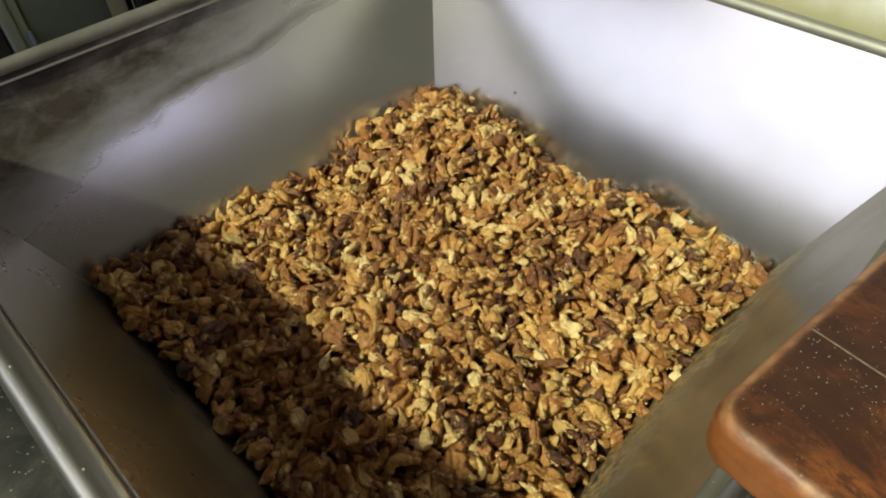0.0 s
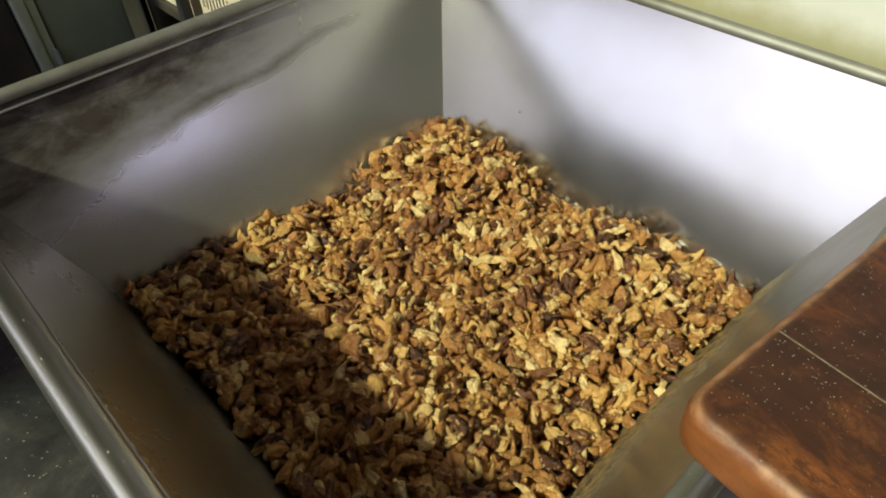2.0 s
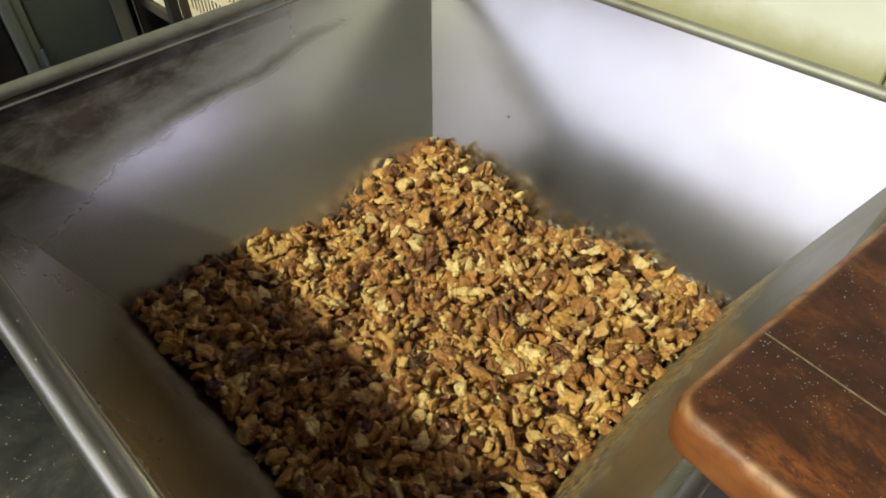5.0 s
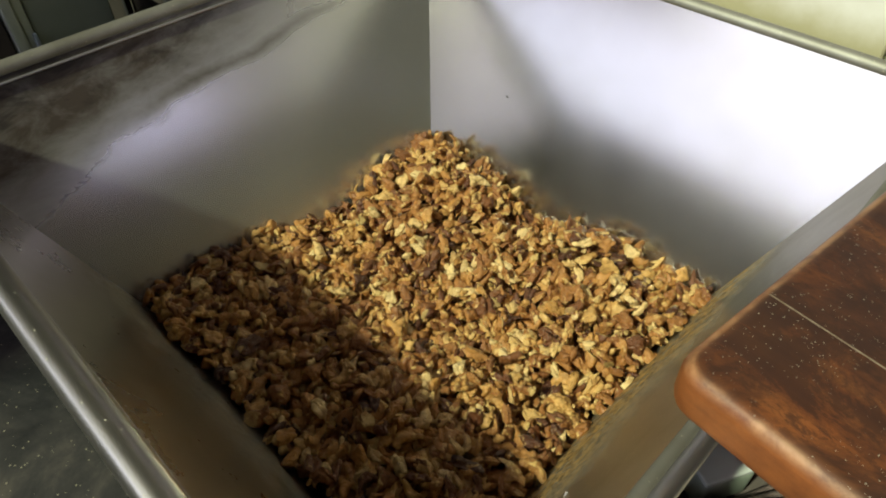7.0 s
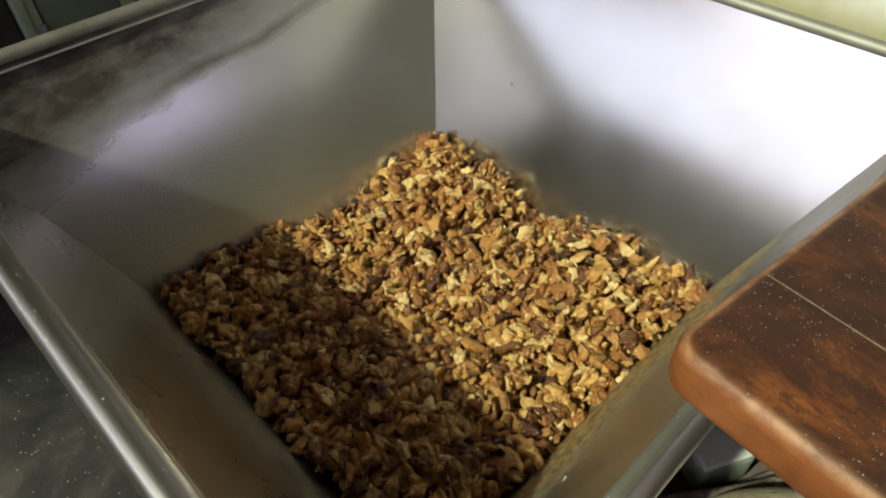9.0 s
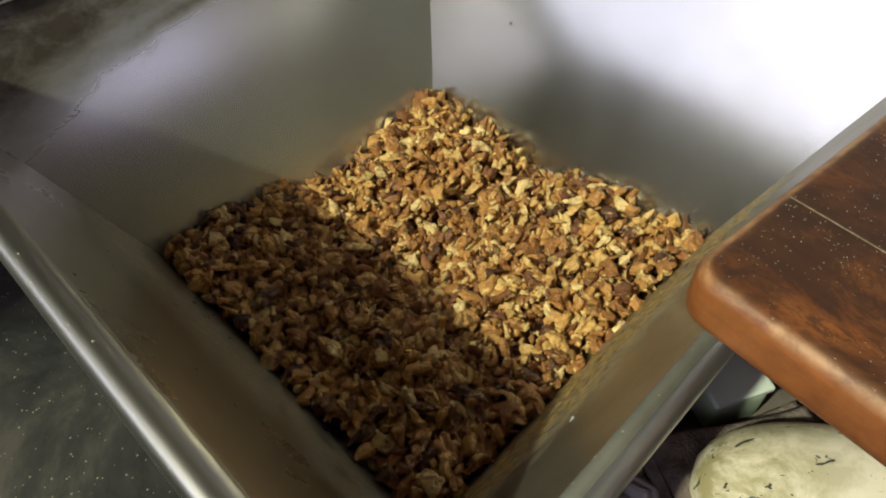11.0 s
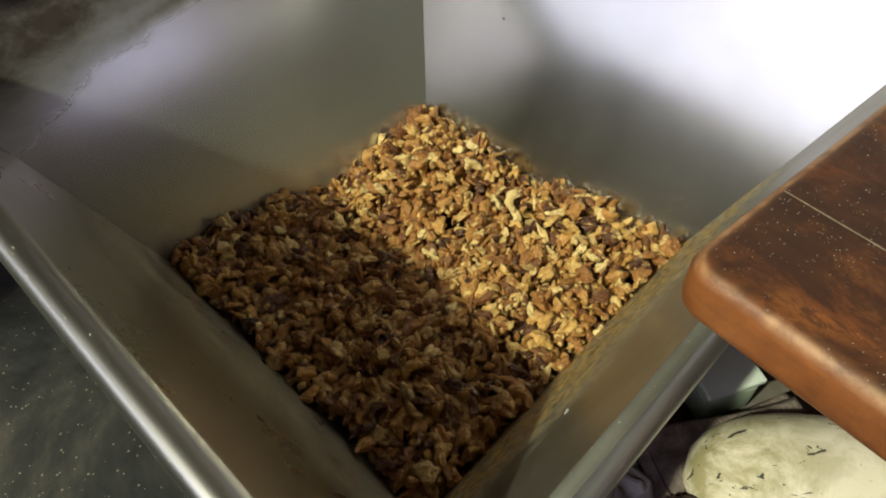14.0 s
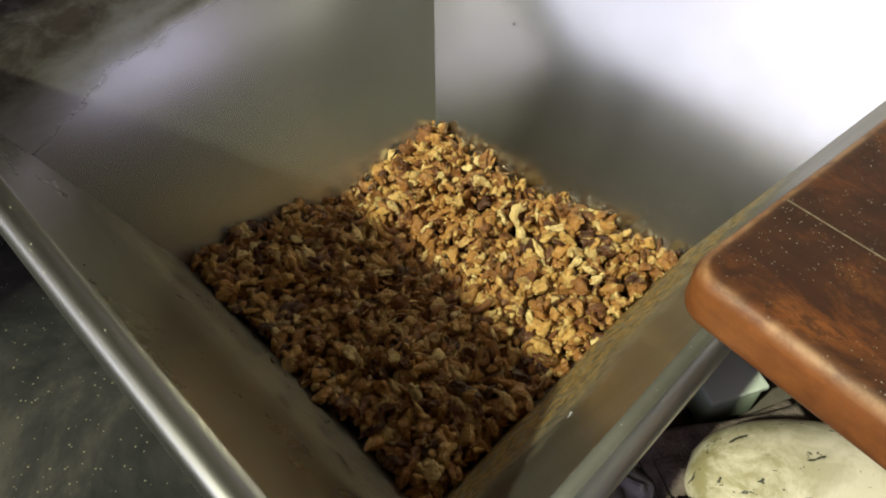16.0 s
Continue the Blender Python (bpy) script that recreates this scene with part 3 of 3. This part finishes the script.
def slotted_crate(x0, x1):
    """A plastic crate with rows of slots cut through its long side."""
    crate = thing("plastic_crate", ((x0 + x1) / 2, 0.174, 1.0645), "cream plastic crate with rows of narrow slots", "crate", "crates on the rack")
    w, d, h = (x1 - x0) / 2, 0.066, 0.15
    bm = bmesh.new()
    box(bm, (-w, -d, 0), (w, d, 0.004))
    box(bm, (-w, d - 0.003, 0.004), (w, d, h))
    box(bm, (-w, -d, 0.004), (-w + 0.003, d - 0.003, h))
    box(bm, (w - 0.003, -d, 0.004), (w, d - 0.003, h))
    part("crate_body", bm, CRATE, crate)
    bm = bmesh.new()
    n = max(4, round(2 * w / 0.0085))
    step = 2 * (w - 0.003) / n
    for z0, z1 in ((0.004, 0.022), (0.046, 0.056), (0.080, 0.090), (0.114, 0.15)):
        box(bm, (-w + 0.003, -d, z0), (w - 0.003, -d + 0.003, z1))
    for z0, z1 in ((0.022, 0.046), (0.056, 0.080), (0.090, 0.114)):
        for k in range(n):
            box(bm, (-w + 0.003 + k * step, -d, z0), (-w + 0.003 + k * step + step * 0.55, -d + 0.003, z1))
    part("slotted_side", bm, CRATE, crate, "slotted side panel")
    box(bm := bmesh.new(), (-w - 0.004, -d - 0.004, h), (w + 0.004, -d + 0.003, h + 0.008), 0.002)
    part("crate_rim", bm, CRATE, crate, "thick crate rim")
    part("crate_rim", boxed((-w - 0.004, d - 0.003, h), (w + 0.004, d + 0.004, h + 0.008), 0.002), CRATE, crate, "thick crate rim")
    return crate


slotted_crate(-0.95, -0.545)
slotted_crate(-0.518, -0.30)

# ---- walnuts ----
AX, AY = 0.008, -0.012
# hollows and mounds of the heap: centre, reach, height at the start, change over the clip
MOUNDS = ((-0.15, 0.01, 0.035, -0.0171, -0.0110), (-0.022, 0.138, 0.030, -0.0120, -0.0230), (0.068, 0.13, 0.020, 0.002, -0.022),
          (-0.01, 0.0, 0.060, 0.0043, -0.0251), (0.04, 0.12, 0.022, 0.018, -0.014), (-0.01, -0.13, 0.040, -0.0125, 0.0099),
          (0.12, 0.0, 0.045, -0.012, 0.0036), (-0.11, 0.11, 0.050, 0.0175, -0.0147), (0.03, -0.10, 0.055, 0.013, -0.015))


def surface(x, y, t):
    """Height of the nuts' surface at time t."""
    w = t / 16
    h = 1.0816 - 0.0614 * w + x * (0.0777 * w - 0.0034) - y * (0.032 + 0.0342 * w)
    for cx, cy, reach, a, b in MOUNDS:
        h += (a + b * w) * math.exp(-((x - cx) ** 2 + (y - cy) ** 2) / reach ** 2)
    return h + 0.003 * noise.noise(Vector((x * 22, y * 22, 3.1))) + 0.004 * noise.noise(Vector((x * 48, y * 48, 7.7)))


def drift(x, y, t0, t1, deep=False):
    """Where a nut that lies at (x, y) at t0 has slid to by t1, and how far it has sunk below the surface."""
    sink, dt, at = 0.0, 0.25, t0
    for _ in range(round((t1 - t0) / dt)):
        dx, dy = x - AX, y - AY
        r = math.hypot(dx, dy) + 1e-6
        back = min(1.0, max(0.0, (y + 0.02) / 0.06))
        chute = math.exp(-((x + 0.04) ** 2 + (y - 0.03) ** 2) / 0.05 ** 2)
        v = 0.0021 + 0.0014 * back + 0.0042 * chute * (0.8 + 0.5 * at / 16)
        if deep:
            v = 0.0016
        v *= min(1.0, r / 0.03)
        x, y = x - dx / r * v * dt, y - dy / r * v * dt
        at += dt
        sink += 0.0030 * max(0.0, 1 - r / 0.035) * dt
    return x, y, sink


def globe(level):
    """A round body of triangles, as arrays."""
    bm = bmesh.new()
    bmesh.ops.create_icosphere(bm, subdivisions=level, radius=1.0)
    vs = np.array([v.co[:] for v in bm.verts])
    fs = np.array([[v.index for v in f.verts] for f in bm.faces])
    bm.free()
    return vs, fs


GLOBES = {k: globe(k) for k in (2, 3, 4)}


def nut_shape(seed, form):
    """Vertices (length 1), faces and cut marks of one kernel: a half, a broken lobe, a curl or a crumb."""
    r = random.Random(seed)
    u, fs = GLOBES[{"half": 4, "broken": 4, "buried": 3, "curl": 3, "crumb": 2}[form]]
    form = "broken" if form == "buried" else form
    off = Vector((r.uniform(-40, 40), r.uniform(-40, 40), r.uniform(-40, 40)))
    # rounded lobes that swell out of one body, with creases between them
    swell = np.full(len(u), 0.62)
    for _ in range({"half": 15, "broken": 10, "curl": 8, "crumb": 4}[form]):
        c = np.array(Vector((r.gauss(0, 1), r.gauss(0, 1), r.gauss(0, 0.8))).normalized()) * r.uniform(0.45, 0.66)
        along, rad = u @ c, r.uniform(0.34, 0.50)
        reach = rad * rad - c @ c + along * along
        swell = np.maximum(swell, np.where((reach > 0) & (along > 0), along + np.sqrt(np.maximum(reach, 0.0)), 0.0))
    swell = swell * (1 + 0.16 * np.array([noise.noise(Vector(q) * 3.2 + off) for q in u]))
    x, y, z = u.T * swell
    th = np.arctan2(y, x)
    if form == "half":
        lobes = 1 + 0.09 * np.cos(5 * th + r.uniform(0, 6)) + 0.05 * np.cos(8 * th + r.uniform(0, 6))
        x, y = 0.5 * x * lobes, r.uniform(0.36, 0.42) * y * lobes
        z = np.where(z > 0, 0.27 * z, 0.10 * z)
        z = z - 0.13 * np.exp(-(y / 0.055) ** 2) * (z > 0)
    elif form == "broken":
        wide = r.uniform(0.24, 0.36)
        bend = r.uniform(-0.45, 0.45)
        y = wide * y * (1 + 0.22 * np.cos(r.choice((4, 5, 6)) * x + r.uniform(0, 6))) + bend * x * x
        x, z = 0.5 * x, r.uniform(0.17, 0.27) * z + r.uniform(-0.12, 0.12) * x * x
    elif form == "curl":
        y = r.uniform(0.18, 0.25) * y * (1 + 0.2 * np.cos(5 * x + r.uniform(0, 6))) + r.uniform(0.4, 0.75) * x * x
        x, z = 0.5 * x, 0.19 * z + r.uniform(-0.2, 0.2) * x
    else:
        x, y, z = 0.5 * x, r.uniform(0.3, 0.45) * y, r.uniform(0.22, 0.38) * z
    vs = np.stack((x, y, z), 1)
    lo, hi = vs.min(0), vs.max(0)
    vs = (vs - (lo + hi) / 2) / (hi - lo).max()
    cut = np.zeros(len(vs))
    for _ in range({"half": 1, "broken": r.choice((0, 1, 1)), "curl": 0, "crumb": 1}[form]):
        d = np.array(Vector((r.gauss(0, 1), r.gauss(0, 1), r.gauss(0, 0.6))).normalized())
        if form == "half":
            d = np.array((0.1, 0.1, -0.99))
        over = vs @ d
        over = np.maximum(0.0, over - over.max() * r.uniform(0.40, 0.70))
        vs = vs - np.outer(over * 0.92, d)
        cut[over > 0] = 1.0
    return vs, fs, cut


FORMS = {"half": [nut_shape(100 + k, "half") for k in range(8)], "broken": [nut_shape(200 + k, "broken") for k in range(24)],
         "curl": [nut_shape(300 + k, "curl") for k in range(8)], "crumb": [nut_shape(400 + k, "crumb") for k in range(8)],
         "buried": [nut_shape(500 + k, "buried") for k in range(12)]}
SIZES = {"half": (0.0175, 0.024), "broken": (0.011, 0.0185), "curl": (0.010, 0.015), "crumb": (0.005, 0.009), "buried": (0.012, 0.019)}


def mesh_of(name, verts, faces, mat, tone=None, cut=None):
    me = bpy.data.meshes.new(name)
    me.vertices.add(len(verts))
    me.vertices.foreach_set("co", np.asarray(verts, np.float32).ravel())
    nf = len(faces)
    me.loops.add(nf * 3)
    me.loops.foreach_set("vertex_index", np.asarray(faces, np.int32).ravel())
    me.polygons.add(nf)
    me.polygons.foreach_set("loop_start", np.arange(0, nf * 3, 3, dtype=np.int32))
    me.polygons.foreach_set("use_smooth", np.ones(nf, bool))
    me.update(calc_edges=True)
    me.materials.append(mat)
    me.attributes.new("cut", "FLOAT", "POINT").data.foreach_set("value", np.asarray(cut, np.float32))
    if tone is not None:
        me.attributes.new("tone", "FLOAT", "POINT").data.foreach_set("value", np.asarray(tone, np.float32))
    return me


def scatter(count, gap, layer, seed):
    """Nuts of one layer at the start: plan place, size, shape and turn."""
    r = random.Random(seed)
    out, cells = [], {}
    tries = 0
    while len(out) < count and tries < count * 40:
        tries += 1
        d = RIM - 1.084 + 0.011 * layer
        m = 0.006
        x = r.uniform(XL + KL * d + m, XR - KR * d - m)
        y = r.uniform(YF + KF * d + m, YB - KB * d - m)
        key = (int(x / gap + 99), int(y / gap + 99))
        near = [p for i in (-1, 0, 1) for j in (-1, 0, 1) for p in cells.get((key[0] + i, key[1] + j), ())]
        if any((x - p[0]) ** 2 + (y - p[1]) ** 2 < gap * gap for p in near):
            continue
        cells.setdefault(key, []).append((x, y))
        form = r.choices(("half", "broken", "curl", "crumb"), (0.14, 0.54, 0.13, 0.19))[0]
        if layer:
            form = "buried"
        size = r.uniform(*SIZES[form])
        k = r.randrange(len(FORMS[form]))
        turn = Euler((r.gauss(0, 0.7) if form == "half" else r.uniform(0, 6.28), r.gauss(0, 0.6), r.uniform(0, 6.28)))
        out.append((x, y, size, form, k, turn, -0.0075 * layer + r.uniform(-0.004, 0.005)))
    return out


heap = thing("walnut_heap", (0, 0, RIM - DEPTH), "heap of shelled golden brown walnut pieces in the hopper", "walnuts")
TOP = scatter(2500, 0.0056, 0, 1)
UNDER = scatter(2000, 0.0062, 1, 2) + scatter(1000, 0.008, 2, 3)
# single nuts: the stretch along the front and the middle of the heap
order = sorted(TOP, key=lambda p: (p[0] - 0.10) ** 2 + (p[1] + 0.10) ** 2)
SINGLE, REST = order[:300], order[300:]
SINGLE_MESH = {}
moving = []
for x, y, size, form, k, turn, dz in SINGLE:
    if (form, k) not in SINGLE_MESH:
        SINGLE_MESH[form, k] = mesh_of("walnut", FORMS[form][k][0] * 0.02, FORMS[form][k][1], NUT, None, FORMS[form][k][2])
    ob = new("walnut_piece", SINGLE_MESH[form, k])
    ob.parent = heap
    ob.scale = [size / 0.02] * 3
    moving.append((ob, x, y, dz, turn, False))


def clumps(nuts, cell, seed):
    """Neighbours joined into rigid clumps that slide together."""
    groups, r = {}, random.Random(seed)
    for p in nuts:
        groups.setdefault((math.floor(p[0] / cell), math.floor(p[1] / cell)), []).append(p)
    for g in groups.values():
        cx, cy = sum(p[0] for p in g) / len(g), sum(p[1] for p in g) / len(g)
        base = surface(cx, cy, 0)
        vs, fs, tones, cuts, k = [], [], [], [], 0
        for x, y, size, form, i, turn, dz in g:
            v = FORMS[form][i][0] * size @ np.array(turn.to_matrix()).T
            v = v + np.array((x - cx, y - cy, surface(x, y, 0) - base + dz))
            vs.append(v)
            fs.append(FORMS[form][i][1] + k)
            tones.append(np.full(len(v), r.random()))
            cuts.append(FORMS[form][i][2])
            k += len(v)
        ob = tagged(new("walnut_clump", mesh_of("walnut_clump", np.concatenate(vs), np.concatenate(fs), NUT_CLUMP, np.concatenate(tones), np.concatenate(cuts))), kind="stuff")
        ob.parent = heap
        moving.append((ob, cx, cy, 0.0, Euler((0, 0, 0)), g[0][6] < -0.005))


clumps(REST, 0.024, 5)
clumps(UNDER, 0.034, 6)


# ---- wall tiles ----
def tile_material():
    mat, n, l, b = material("pale_glazed_tile", (0.6, 0.6, 0.5), 0.3)
    v = texco(n, l, which="Generated")
    sep = n.new("ShaderNodeSeparateXYZ")
    l.new(v, sep.inputs[0])
    w = n.new("ShaderNodeMath")
    w.operation = "MULTIPLY_ADD"
    l.new(noise_node(n, l, texco(n, l), 26, 5, 0.6), w.inputs[0])
    w.inputs[1].default_value = 0.16
    l.new(sep.outputs["Z"], w.inputs[2])
    # the tile turns yellower and darker towards its bottom edge
    tinge = ramp(n, l, w.outputs[0], [(0.24, g1(0.85)), (0.36, g1(0.0))])
    base = ramp(n, l, noise_node(n, l, texco(n, l), 9, 5), [(0.3, (0.68, 0.65, 0.59)), (0.7, (0.76, 0.73, 0.67))])
    col = mix(n, l, tinge, base, (0.41, 0.365, 0.20))
    dots = ramp(n, l, noise_node(n, l, texco(n, l), 120, 2), [(0.72, g1(0)), (0.76, g1(0.6))])
    l.new(mix(n, l, dots, col, (0.2, 0.17, 0.06)), b.inputs["Base Color"])
    return mat


TILE_GLAZE = tile_material()
north = bpy.data.objects["wall_north"]
TS = 0.2
tile_mesh = None
for i in range(16):
    for j in range(4):
        x0, z0 = -2.467 + i * TS, 0.953 + j * TS
        if tile_mesh is None:
            bm = boxed((0.0015, 0.0, 0.0015), (TS - 0.0015, 0.008, TS - 0.0015), 0.0012, 1)
            tile_mesh = bpy.data.meshes.new("tile")
            bm.to_mesh(tile_mesh)
            bm.free()
            tile_mesh.materials.append(TILE_GLAZE)
        tile = new("tile", tile_mesh)
        tile.parent = north
        tile.location = (x0, Y1 + 0.0005, z0)

def hugging(x0, y0, x, y, t):
    """Nuts that lie against a sheet slide down along it."""
    def edge(px, py, tt, axis):
        d = RIM - surface(px, py, tt)
        if axis == 0:
            return XR - KR * d - AX if px > AX else AX - XL - KL * d
        return YB - KB * d - AY if py > AY else AY - YF - KF * d

    out = []
    for axis, c0, c, mid in ((0, x0, x, AX), (1, y0, y, AY)):
        f0 = abs(c0 - mid) / edge(x0, y0, 0.0, axis)
        stay = mid + math.copysign(f0 * edge(x, y, t, axis), c0 - mid)
        k = min(1.0, max(0.0, (f0 - 0.70) / 0.22))
        out.append(c + (stay - c) * k)
    return out


def motions():
    """The nuts sink and slide to the hopper's throat."""
    r = random.Random(11)
    times = (0.0, 4.0, 8.0, 12.0, 16.0)
    for ob, x0, y0, dz, turn, deep in moving:
        rows, x, y, s, at = [], x0, y0, 0.0, 0.0
        roll = r.gauss(0, 0.12)
        for t in times:
            x, y, ds = drift(x, y, at, t, deep)
            s, at = s + ds, t
            px, py = hugging(x0, y0, x, y, t)
            m = Matrix.LocRotScale((px, py, surface(px, py, t) + dz - s - heap.location.z), Euler((turn.x + roll * t / 16, turn.y, turn.z + roll * t / 10)), None)
            rows.append((t, m))
        walk(ob, rows)


motions()
